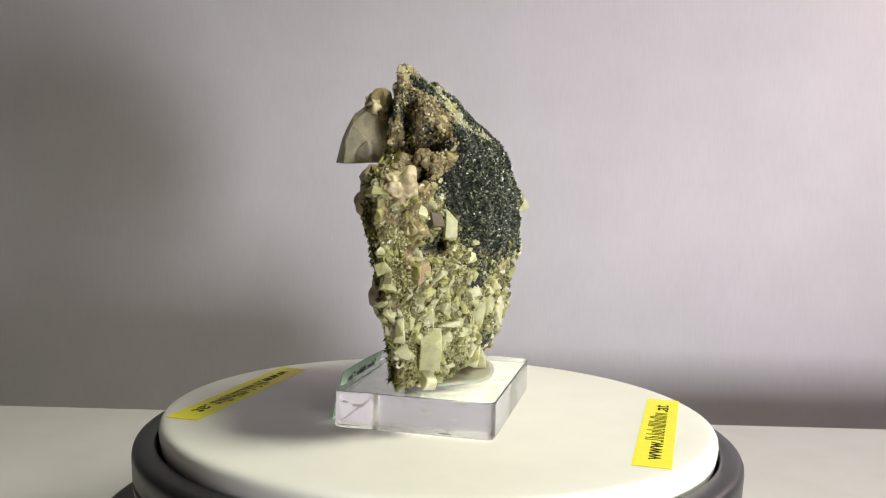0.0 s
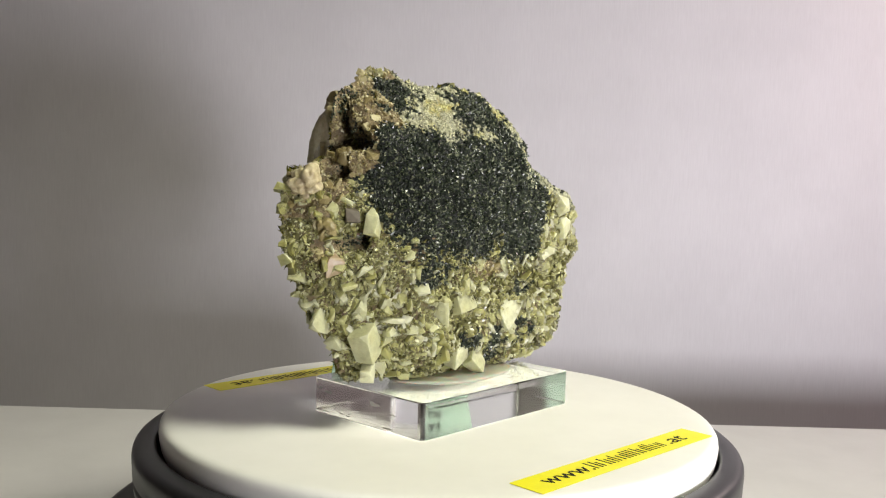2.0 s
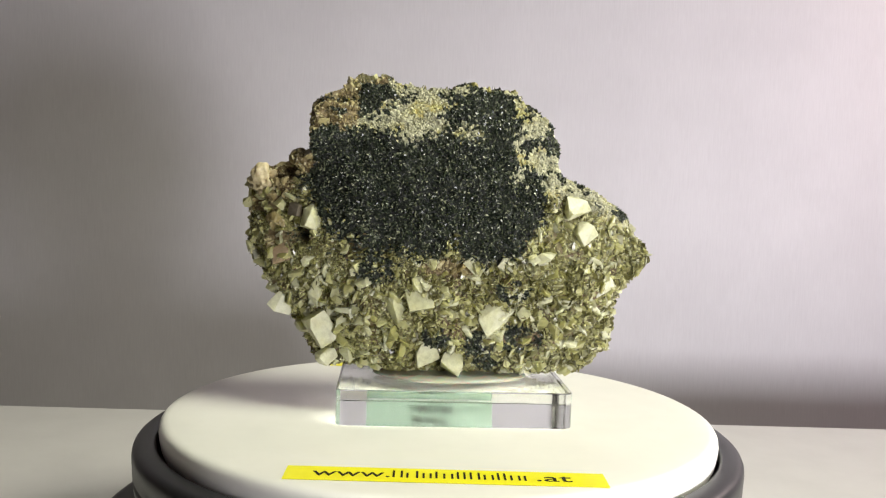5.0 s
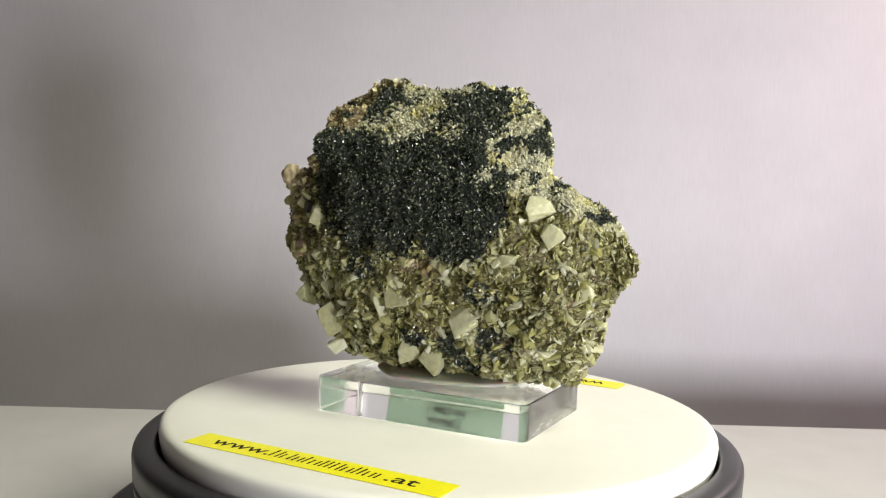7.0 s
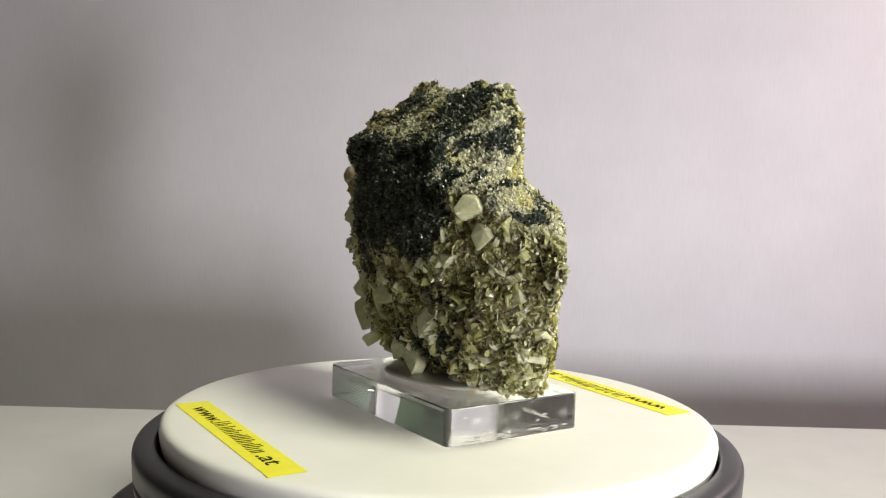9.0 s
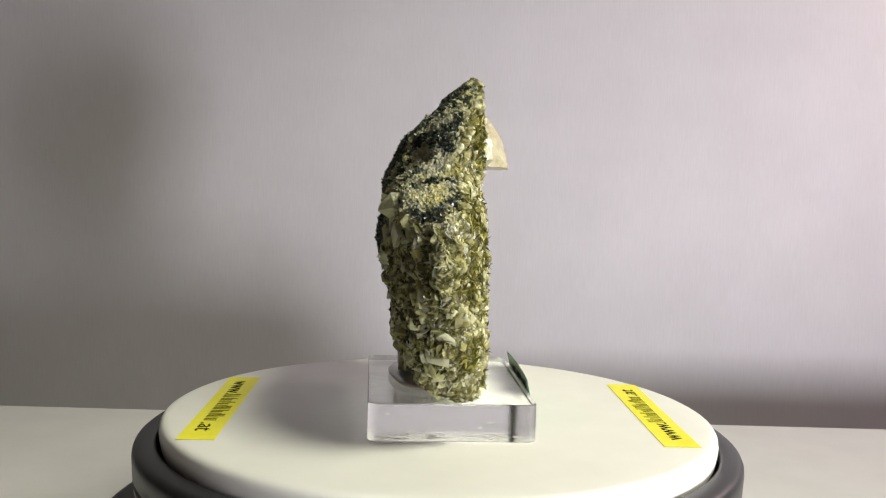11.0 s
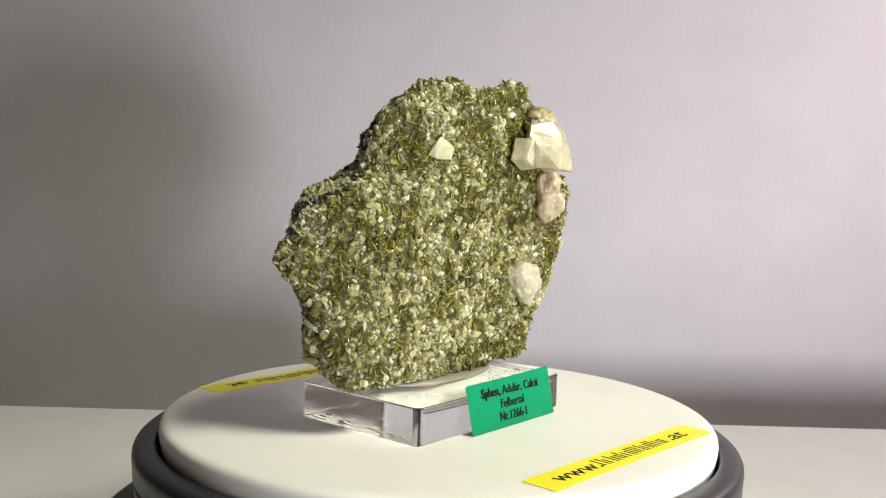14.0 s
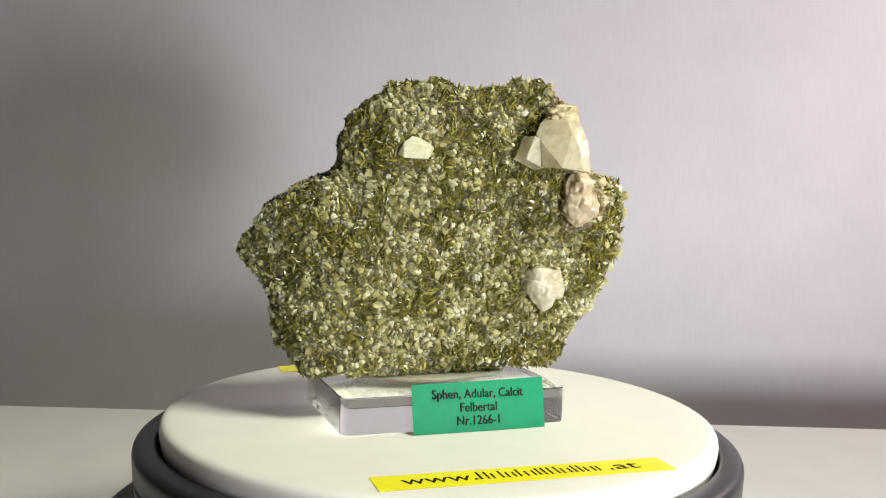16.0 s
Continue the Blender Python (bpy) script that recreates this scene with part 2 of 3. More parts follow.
# ---- the turntable ----
turntable = tagged(new("turntable"), "motorised display turntable with white platter and black housing", "turntable")
turntable.location = (0, 0, TABLE_Z)
Z = -TABLE_Z
housing = part("housing", lathe([(0, Z - 0.0270), (0.0792, Z - 0.0270), (0.0796, Z - 0.0264), (0.0797, Z - 0.0172), (0.0790, Z - 0.0168), (0.0790, Z - 0.0162), (0.0799, Z - 0.0158),
                                 (0.0801, Z - 0.0140), (0.0792, Z - 0.0136), (0.0792, Z - 0.0130), (0.0802, Z - 0.0126), (0.0804, Z - 0.0082), (0.0803, Z - 0.0072), (0.0799, Z - 0.0063),
                                 (0.0792, Z - 0.0057), (0.0783, Z - 0.0054), (0.0752, Z - 0.0051), (0.0746, Z - 0.0053), (0.0743, Z - 0.0062), (0.0742, Z - 0.0120), (0, Z - 0.0120)]),
               MAT_BLACK, turntable, "satin black plastic ring housing with two grooves", True)
part("foot", lathe([(0, 0.0), (0.0900, 0.0), (0.0908, 0.001), (0.0908, Z - 0.0292), (0.0900, Z - 0.0280), (0.0885, Z - 0.0275), (0, Z - 0.0272)]), MAT_BLACK, turntable, "wider black plastic foot", True)
platter = part("platter", lathe([(0, -0.0110), (0.0700, -0.0110), (0.0722, -0.0090), (0.0733, -0.0066), (0.0737, -0.0046), (0.0739, -0.0028), (0.0737, -0.0014), (0.0732, -0.0006),
                                 (0.0724, -0.0002), (0.0712, 0.0), (0.0650, 0.0), (0, 0.0)]), MAT_PLATTER, turntable, "smooth white plastic platter", True)


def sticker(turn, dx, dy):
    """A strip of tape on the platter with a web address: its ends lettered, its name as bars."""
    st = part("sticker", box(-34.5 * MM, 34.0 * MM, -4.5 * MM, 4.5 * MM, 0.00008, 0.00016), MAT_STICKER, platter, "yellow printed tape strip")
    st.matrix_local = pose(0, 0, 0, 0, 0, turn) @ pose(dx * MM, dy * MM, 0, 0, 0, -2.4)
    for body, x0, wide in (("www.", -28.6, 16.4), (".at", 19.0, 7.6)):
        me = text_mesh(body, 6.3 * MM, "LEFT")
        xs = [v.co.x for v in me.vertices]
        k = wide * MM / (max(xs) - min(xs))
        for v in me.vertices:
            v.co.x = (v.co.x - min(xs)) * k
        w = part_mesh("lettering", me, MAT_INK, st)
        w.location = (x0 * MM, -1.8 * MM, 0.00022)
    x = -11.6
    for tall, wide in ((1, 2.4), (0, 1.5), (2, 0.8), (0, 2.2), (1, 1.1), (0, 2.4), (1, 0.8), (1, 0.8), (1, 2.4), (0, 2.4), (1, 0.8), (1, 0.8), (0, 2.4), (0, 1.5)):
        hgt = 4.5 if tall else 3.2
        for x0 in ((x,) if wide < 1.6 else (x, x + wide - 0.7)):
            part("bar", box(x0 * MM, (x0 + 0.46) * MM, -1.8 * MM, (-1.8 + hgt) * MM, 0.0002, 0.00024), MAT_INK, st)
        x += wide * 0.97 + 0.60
    return st


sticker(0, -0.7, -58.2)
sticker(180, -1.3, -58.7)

# ---- the stand ----
stand = tagged(new("display_stand"), "clear acrylic block stand with a green caption label", "display stand")
bm = box(-33.0 * MM, 27.5 * MM, -21.2 * MM, 19.8 * MM, 0.0001, 9.4 * MM)
bmesh.ops.bevel(bm, geom=[e for e in bm.edges if abs(e.verts[0].co.z - e.verts[1].co.z) > 0.005], offset=0.0024, segments=6, affect="EDGES", profile=0.5)
bmesh.ops.bevel(bm, geom=[e for e in bm.edges if abs(e.verts[0].co.z - e.verts[1].co.z) < 0.0001 and e.calc_face_angle(0) > 1], offset=0.0003, segments=2, affect="EDGES", profile=0.5)
for f in bm.faces:
    f.material_index = int(abs(f.normal.x) > 0.3)
block = part("block", bm, [MAT_ACRYLIC, MAT_ACRYLIC_SAWN], stand, "clear acrylic block with scuffed sawn ends")
block.visible_shadow = False
bm = bmesh.new()
bmesh.ops.create_uvsphere(bm, u_segments=40, v_segments=20, radius=1)
for v in bm.verts:
    a = math.atan2(v.co.y, v.co.x)
    k = 1 + 0.10 * noise.noise(Vector((math.cos(a) * 1.3, math.sin(a) * 1.3, 4.0)))
    z = v.co.z
    v.co = Vector((v.co.x * 20.5 * k - 3, v.co.y * 12.8 * k + 1.5, 10.55 + (1.0 if z > 0 else 1.1) * math.copysign(abs(z) ** 0.6, z))) * MM
part("putty", bm, MAT_PUTTY, stand, "milky mounting putty", True)


def scuff(x, y, z, w, h, face_turn, rnd):
    """A small grey residue fleck on a side of the block."""
    bm = bmesh.new()
    vs = []
    for k in range(9):
        a = 6.283 * k / 9
        q = rnd.uniform(0.35, 1.0)
        vs.append((math.cos(a) * w * q, math.sin(a) * h * q))
    lo = [bm.verts.new((a * MM, 0, b * MM)) for a, b in vs]
    hi = [bm.verts.new((a * MM, -0.00004, b * MM)) for a, b in vs]
    bm.faces.new(hi)
    for k in range(9):
        bm.faces.new([lo[k - 1], lo[k], hi[k], hi[k - 1]])
    ob = part("scuff_mark", bm, MAT_SCUFF, block)
    ob.matrix_local = pose(x * MM, y * MM, z * MM, 0, 0, face_turn)


RS = random.Random(5)
for k in range(5):
    scuff(27.53, RS.uniform(-18, 16), RS.uniform(2, 7.5), RS.uniform(0.7, 2.6), RS.uniform(0.25, 0.7), 90, RS)
    scuff(-33.03, RS.uniform(-18, 16), RS.uniform(2, 7.5), RS.uniform(0.7, 2.6), RS.uniform(0.25, 0.7), -90, RS)


for k in range(26):
    end = RS.choice((27.53, -33.03))
    scuff(end, RS.uniform(-18.5, 16.5), RS.uniform(0.8, 1.9), RS.uniform(1.0, 2.8), RS.uniform(0.12, 0.35), 90 if end > 0 else -90, RS)


def caption(stand):
    bm = bmesh.new()
    n = 24
    grid = []
    for side in (0, 1):
        rows = []
        for j in range(7):
            row = []
            for i in range(n + 1):
                u, w = i / n, j / 6
                x = -15.6 + 35.8 * u
                bow = 0.9 * (2 * u - 1) ** 2 * (0.4 + 0.6 * w) * -1 + 0.35
                y = -23.7 + 2.6 * w - bow * 0.5 - 0.3 - (0.12 if side == 0 else 0)
                row.append(bm.verts.new((x * MM, y * MM, (0.1 + 12.0 * w + 0.5 * u * w) * MM)))
            rows.append(row)
        grid.append(rows)
    for rows, flip in zip(grid, (False, True)):
        for a, b in zip(rows, rows[1:]):
            for i in range(n):
                f = [a[i], a[i + 1], b[i + 1], b[i]]
                bm.faces.new(f[::-1] if flip else f).material_index = int(flip)
    f, k = grid
    ring = lambda r: r[0] + [row[-1] for row in r[1:]] + r[-1][-2::-1] + [row[0] for row in r[-2:0:-1]]
    ra, rb = ring(f), ring(k)
    for i in range(len(ra)):
        j = (i + 1) % len(ra)
        bm.faces.new([ra[j], ra[i], rb[i], rb[j]])
    lab = part("caption_label", bm, [MAT_LABEL, MAT_LABEL_BACK], stand, "green tape label with black print")
    tilt = math.degrees(math.atan2(2.6, 12.0))
    for txt, w, size in (("Sphen, Adular, Calcit", 8.35, 3.25), ("Felbertal", 5.05, 3.25), ("Nr.1266-1", 1.85, 3.25)):
        me = text_mesh(txt, size * MM, depth=0.00022)
        for v in me.vertices:
            v.co.x *= 0.90
        t = part_mesh("lettering", me, MAT_INK, lab)
        s = w / 12.0
        me = text_mesh(txt, size * MM, depth=0.00004)
        for v in me.vertices:
            v.co.x *= 0.90
        back = part_mesh("lettering", me, MAT_INK, lab, "print showing through the tape")
        back.matrix_local = pose(1.9 * MM, (-24.0 + 2.6 * s + 0.12) * MM, w * MM, 90 - tilt, 0.5, 0)
        t.matrix_local = pose(1.9 * MM, (-24.0 + 2.6 * s - 0.36) * MM, w * MM, 90 - tilt, 0.5, 0)
    return lab


caption(stand)

# ---- the specimen ----
CENTRE = (-1.0, 47.0)
OUTLINE = [(-12, 89), (-6, 89.5), (-1, 88), (14, 88.5), (17, 91.3), (25, 91), (28, 88.5), (37, 85), (39, 78), (37, 70.5), (45, 65), (51.5, 64.5), (54.3, 60), (54.5, 54),
           (53.5, 43), (49.5, 36), (46.3, 29), (39, 21), (33, 12), (17, 11), (5, 10.2), (-7, 10), (-18, 10), (-27, 11), (-39, 11.5), (-42, 17), (-45, 23), (-47, 30), (-50.5, 37),
           (-54.3, 42), (-53.3, 46), (-50.5, 52.5), (-45, 57.2), (-36.5, 61.8), (-30.5, 66), (-30, 73), (-27, 79), (-23.5, 84), (-18.5, 88.5)]
DEPTH_Z = ([8, 14, 20, 30, 36, 46, 56, 63, 73, 82, 88, 92], [10, 15, 20, 21.2, 22.5, 25, 25, 24.3, 19.3, 9.6, 3.8, 2])
DEPTH_U = ([-56, -50, -45, -38, -30, -15, 5, 20, 35, 43, 54], [0.25, 0.5, 0.70, 0.84, 0.90, 0.98, 0.98, 0.92, 0.66, 0.48, 0.2])


def radius_at(th):
    d = (math.cos(th), math.sin(th))
    best = 0.0
    n = len(OUTLINE)
    for k in range(n):
        ax, az = OUTLINE[k][0] - CENTRE[0], OUTLINE[k][1] - CENTRE[1]
        bx, bz = OUTLINE[(k + 1) % n][0] - CENTRE[0], OUTLINE[(k + 1) % n][1] - CENTRE[1]
        ex, ez = bx - ax, bz - az
        det = d[0] * -ez + ex * d[1]
        if abs(det) < 1e-9:
            continue
        s = (ax * -ez + ex * az) / det
        q = (d[0] * az - d[1] * ax) / det
        if s > 0 and -1e-9 <= q <= 1 + 1e-9:
            best = max(best, s)
    return best


def front_y(u, z):
    bend = 4.5 * max(0.0, min(1.0, (-20 - u) / 10)) * max(0.0, min(1.0, (z - 56) / 14)) + 10 * max(0.0, (-33 - u) / 20) ** 1.3
    return bend - 6.7 - 1.4 * math.exp(-((u - 44) / 9) ** 2 - ((z - 58) / 8) ** 2) + 5 * max(0.0, min(1.0, (-24 - u) / 12)) * math.exp(-((z - 65) / 7) ** 2) + 2.0 * max(0.0, min(1.0, (u - 28) / 10)) * max(0.0, min(1.0, (50 - z) / 10)) + 3.5 * max(0.0, min(1.0, (u - 45) / 8)) + 1.8 * max(0.0, min(1.0, (u - 26) / 6)) * max(0.0, min(1.0, (z - 72) / 6)) + 1.6 * math.exp(-((z - 12) / 16) ** 2) * max(0.0, min(1.0, (u - 5) / 30)) - 1.5 * math.exp(-((u + 25) / 16) ** 2 - ((z - 22) / 14) ** 2)


def back_y(u, z):
    t = np.interp(z, *DEPTH_Z) * np.interp(u, *DEPTH_U)
    t *= 1 - 0.35 * max(0.0, min(1.0, (u - 15) / 20)) * max(0.0, min(1.0, (40 - z) / 20))
    t *= 1 - 0.28 * max(0.0, min(1.0, (-14 - u) / 15)) * max(0.0, min(1.0, (z - 60) / 7))
    t *= 1 + 0.45 * max(0.0, min(1.0, (u - 22) / 12)) * max(0.0, min(1.0, (z - 64) / 6)) * max(0.0, min(1.0, (88 - z) / 5))
    return max(-7.8 + t, front_y(u, z) + 1.5 + 2.8 * max(0.0, min(1.0, (-40 - u) / 8)))


def frac(x, y, z, scale, seed=0.0):
    return noise.fractal(Vector((x * scale + seed, y * scale + seed * 0.7, z * scale - seed)), 0.9, 2.1, 4)


def in_dark(u, z):
    low = np.interp(u, [-27, -22, -17, -10, 0, 8, 15, 19, 24, 31, 36], [57, 49, 42, 41, 44.5, 43.5, 43, 40, 45, 48, 57])
    e = 3.2 * frac(u, 0, z, 0.14, 7) + 1.6 * frac(u, 0, z, 0.5, 9)
    return z + e > low and -25 + 0.25 * max(0, z - 62) + e < u < 37 + e


def in_pale(u, z):
    a = frac(u * 0.7 + z * 0.4, 3, z - 0.3 * u, 0.16, 21) + 0.6 * frac(u, 1, z, 0.5, 4)
    for cu, cz, ru, rz in ((9.5, 76.8, 9.5, 4.2), (24, 77.4, 5, 1.6), (5, 83, 6.5, 2.4), (-4.5, 75.4, 4, 1.4), (15, 81.5, 4, 2.2), (6, 87, 10, 1.8)):
        if ((u - cu) / ru) ** 2 + ((z - cz) / rz) ** 2 < 1 + 0.9 * a:
            return True
    return u < -17 - 0.25 * (z - 66) + 6 * a and z > 62 + 4 * a and a > -0.25


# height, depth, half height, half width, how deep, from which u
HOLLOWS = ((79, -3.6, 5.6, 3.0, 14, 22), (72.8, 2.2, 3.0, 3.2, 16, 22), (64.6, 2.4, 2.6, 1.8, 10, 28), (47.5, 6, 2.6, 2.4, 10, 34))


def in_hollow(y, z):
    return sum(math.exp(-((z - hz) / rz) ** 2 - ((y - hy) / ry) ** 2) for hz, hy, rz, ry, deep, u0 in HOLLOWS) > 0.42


def rock_mesh():
    NT, NR, NS = 320, 62, 14
    rows = []
    rad = [radius_at(2 * math.pi * k / NT) for k in range(NT)]
    rad = [(rad[k - 1] + 2 * rad[k] + rad[(k + 1) % NT]) / 4 for k in range(NT)]
    plan = [(s / NR, 0) for s in range(1, NR)] + [(1, q / NS) for q in range(NS + 1)] + [(s / NR, 1) for s in range(NR - 1, 0, -1)]
    verts, uz = [], []
    for s, q in plan:
        for k in range(NT):
            th = 2 * math.pi * k / NT
            r = (rad[k] - 1.2) * s
            if s == 1:
                r *= 0.985 + 0.03 * math.sin(math.pi * q)
            u, z = CENTRE[0] + r * math.cos(th), CENTRE[1] + r * math.sin(th)
            f, b = front_y(u, z), back_y(u, z)
            edge = max(0.0, (s - 0.93) / 0.07)
            f += 0.9 * edge ** 2
            b -= 1.3 * edge ** 2
            y = f + (b - f) * q
            d = 1.7 * frac(u, y, z, 0.10) + 1.0 * frac(u, y, z, 0.33, 5) + 0.35 * noise.noise(Vector((u * 1.1, y * 1.1, z * 1.1)))
            if q == 0:
                d *= 0.55
            if s < 1:
                y += -d if q == 0 else d
                side = 0.0
            else:
                side = d
            if q > 0 and u > 15:
                dent = 0.0
                for hz, hy, rz, ry, deep, u0 in HOLLOWS:
                    dent += deep * math.exp(-((z - hz) / rz) ** 2 - ((y - hy) / ry) ** 2) * max(0.0, min(1.0, (u - u0) / 6))
                side -= dent
            u += side * math.cos(th)
            z += side * math.sin(th)
            verts.append((u, y, z))
    faces = []
    for i in range(len(plan) - 1):
        for k in range(NT):
            j = (k + 1) % NT
            faces.append((i * NT + k, i * NT + j, (i + 1) * NT + j, (i + 1) * NT + k))
    a = len(verts)
    verts += [(CENTRE[0], front_y(*CENTRE), CENTRE[1]), (CENTRE[0], back_y(*CENTRE), CENTRE[1])]
    last = (len(plan) - 1) * NT
    for k in range(NT):
        j = (k + 1) % NT
        faces.append((a, j, k))
        faces.append((a + 1, last + k, last + j))
    return verts, faces


SPECK = random.Random(77)


def zone(u, y, z, n):
    """Which crust covers a place of the rock: 0 olive, 1 yellow, 2 black, 3 pale, 4 brown."""
    e = frac(u, y, z, 0.2, 3)
    j = SPECK.gauss(0, 1)
    if n[1] < -0.35 and y < 2:
        return 4 if ((u - 38) / 6) ** 2 + ((z - 58) / 9) ** 2 < 1 + e or (u > 27 and z > 74 - 4 * e) else 0
    if y + 1.5 * e < -1.0 and u < 22 and z < 76 + 3 * e:
        return 0
    if z > 63 - 3 * e and (u + 2 * e > 36 or (u > 24 and y + 1.5 * e < np.interp(z, [63, 66, 69, 73, 77, 81, 86, 90], [3.5, 3.5, 5, 9, 8, 4, 1.5, -1]))) or (16 < u < 27 and z > 88):
        return 4
    if ((u - 50) / 9) ** 2 + ((z - 60) / 7) ** 2 < 1 + e or ((u - 44) / 4) ** 2 + ((z - 45) / 4.5) ** 2 + ((y - 4) / 4) ** 2 < 1 + e:
        return 4
    uj, zj = u + 0.8 * j, z + (0.9 + 2.0 * max(0.0, min(1.0, (u - 4) / 20)) * (z < 66)) * SPECK.gauss(0, 1)
    if u < -19 + 3 * e and z > np.interp(u, [-55, -40, -30, -20], [50, 54, 57, 62]) - 3 * e:
        return 2 if frac(u, y, z + 0.8 * u, 0.16, 3) + 0.12 * j < -0.13 else 3
    if in_pale(uj, zj):
        return 3
    if in_dark(uj, zj):
        return 2
    if z > 67:
        return 3 if e > -0.1 else 2
    if y > 4 and ((u + 2) / 7) ** 2 + ((z - 40.5) / 2.6) ** 2 < 1 + e:
        return 4
    if y > 4 and e + 0.25 * j > -0.2:
        for cu, cz, ru, rz in ((18, 39, 6, 3.5), (-10, 18, 6.5, 6), (-17.5, 34.5, 5, 3), (-20, 22, 6, 4), (2, 22, 4, 3)):
            if ((u - cu) / ru) ** 2 + ((z - cz) / rz) ** 2 < 1:
                return 2
    return 1


specimen = tagged(new("mineral_specimen"), "rough mineral slab of olive crystals, pale crystals and black crust", "mineral specimen")
verts, faces = rock_mesh()
me = bpy.data.meshes.new("matrix")
me.from_pydata([(x * MM, y * MM, z * MM) for x, y, z in verts], [], faces)
me.update()
matrix_part = part_mesh("matrix", me, [MAT_OLIVE, MAT_YELLOW, MAT_DARK, MAT_PALE, MAT_BROWN], specimen, "rough crystalline rock matrix")
V = np.array(verts)
Q = np.array([f if len(f) == 4 else (f[0], f[1], f[2], f[2]) for f in faces])
CEN = V[Q].mean(1)
CR = np.cross(V[Q[:, 2]] - V[Q[:, 0]], V[Q[:, 3]] - V[Q[:, 1]])
AREA = np.linalg.norm(CR, axis=1) / 2
NOR = CR / np.maximum(np.linalg.norm(CR, axis=1), 1e-9)[:, None]
if (NOR[:1000, 1]).mean() > 0:
    NOR = -NOR
    me.flip_normals()
ZONE = np.array([zone(*c, n) for c, n in zip(CEN, NOR)])
me.polygons.foreach_set("material_index", ZONE.astype(np.int32))


def convex(points):
    bm = bmesh.new()
    for q in points:
        bm.verts.new(q)
    res = bmesh.ops.convex_hull(bm, input=bm.verts)
    bmesh.ops.delete(bm, geom=list({g for g in res["geom_interior"] + res["geom_unused"] if isinstance(g, bmesh.types.BMVert)}), context="VERTS")
    bmesh.ops.dissolve_limit(bm, angle_limit=0.02, verts=bm.verts, edges=bm.edges)
    return bm


def arrays(bm):
    bmesh.ops.triangulate(bm, faces=bm.faces)
    bm.verts.index_update()
    v = np.array([x.co[:] for x in bm.verts])
    f = np.array([[x.index for x in y.verts] for y in bm.faces])
    bm.free()
    return v, f


RND = random.Random(11)


def rhomb(rnd):
    """A sheared tabular block with uneven ends, about one unit across."""
    sh, tp, th = rnd.uniform(-0.3, 0.3), rnd.uniform(0.3, 0.8), rnd.uniform(0.2, 0.42)
    pts = []
    for x in (-0.5, 0.5):
        for y in (-th, th):
            j = lambda: rnd.uniform(-0.11, 0.11)
            pts.append((x + j(), y + j() * 0.6, -0.5 + j()))
            pts.append((x * tp + sh + j(), y * tp + j() * 0.6, rnd.uniform(0.3, 0.65)))
            pts.append((x + sh * 0.4 + j(), y + j() * 0.6, rnd.uniform(-0.1, 0.3)))
    return convex(pts)


def tablet(rnd):
    """A blunt sheared block with a chamfered corner."""
    pts = []
    for x in (-0.5, 0.5):
        for y in (-0.4, 0.4):
            for z in (-0.5, 0.5):
                pts.append((x + 0.22 * z + rnd.uniform(-0.05, 0.05), y + rnd.uniform(-0.05, 0.05), z - 0.12 * x + rnd.uniform(-0.05, 0.05)))
    return convex([q for q in pts[:-1]] + [(0.62, 0.1, 0.42), (0.38, 0.4, 0.44), (0.55, 0.4, 0.15)])


def blade(rnd):
    """A thin wedge-shaped blade along z."""
    w = rnd.uniform(0.09, 0.22)
    return convex([(0, 0, -0.5), (w, 0, -0.1), (-w, 0, -0.15), (w * 0.7, 0, 0.3), (-w * 0.8, 0, 0.25), (rnd.uniform(-0.1, 0.1), 0, 0.5), (0.02, 0.07, 0.05), (-0.02, -0.07, 0.0)])


def plate(rnd):
    """A broad thin wedge, like a folded leaf."""
    w = rnd.uniform(0.34, 0.5)
    return convex([(0, 0, -0.5), (w, 0.03, -0.15), (-w, -0.03, -0.1), (w * 0.6, 0, 0.35), (-w * 0.5, 0, 0.3), (0.05, 0, 0.5), (0.1, 0.10, 0.0), (-0.1, -0.09, 0.05)])


def granule(rnd):
    return convex([(rnd.uniform(0.3, 0.6) * a, rnd.uniform(0.3, 0.6) * b, rnd.uniform(0.3, 0.6) * c) for a, b, c in
                   ((1, 0, 0.2), (-1, 0.2, 0), (0, 1, -0.2), (0.2, -1, 0), (0, 0.1, 1), (0, 0, -1))])


def lump(rnd, n=16, flat=1.0):
    pts = []
    for _ in range(n):
        d = Vector((rnd.gauss(0, 1), rnd.gauss(0, 1), rnd.gauss(0, 1))).normalized()
        pts.append((d.x * 0.5, d.y * 0.5 * flat, d.z * 0.5))
    return convex(pts)


SHAPES = {}
for kind_name, maker, n in (("rhomb", rhomb, 8), ("blade", blade, 6), ("plate", plate, 6), ("granule", granule, 6), ("lump", lump, 8)):
    SHAPES[kind_name] = [arrays(maker(RND)) for _ in range(n)]
MESHES = {}


def piece_mesh(kind_name, i, material):
    key_name = (kind_name, i, material.name)
    if key_name not in MESHES:
        v, f = SHAPES[kind_name][i]
        me = bpy.data.meshes.new(kind_name)
        me.from_pydata([tuple(q) for q in v], [], [tuple(int(i) for i in q) for q in f])
        me.materials.append(material)
        MESHES[key_name] = me
    return MESHES[key_name]


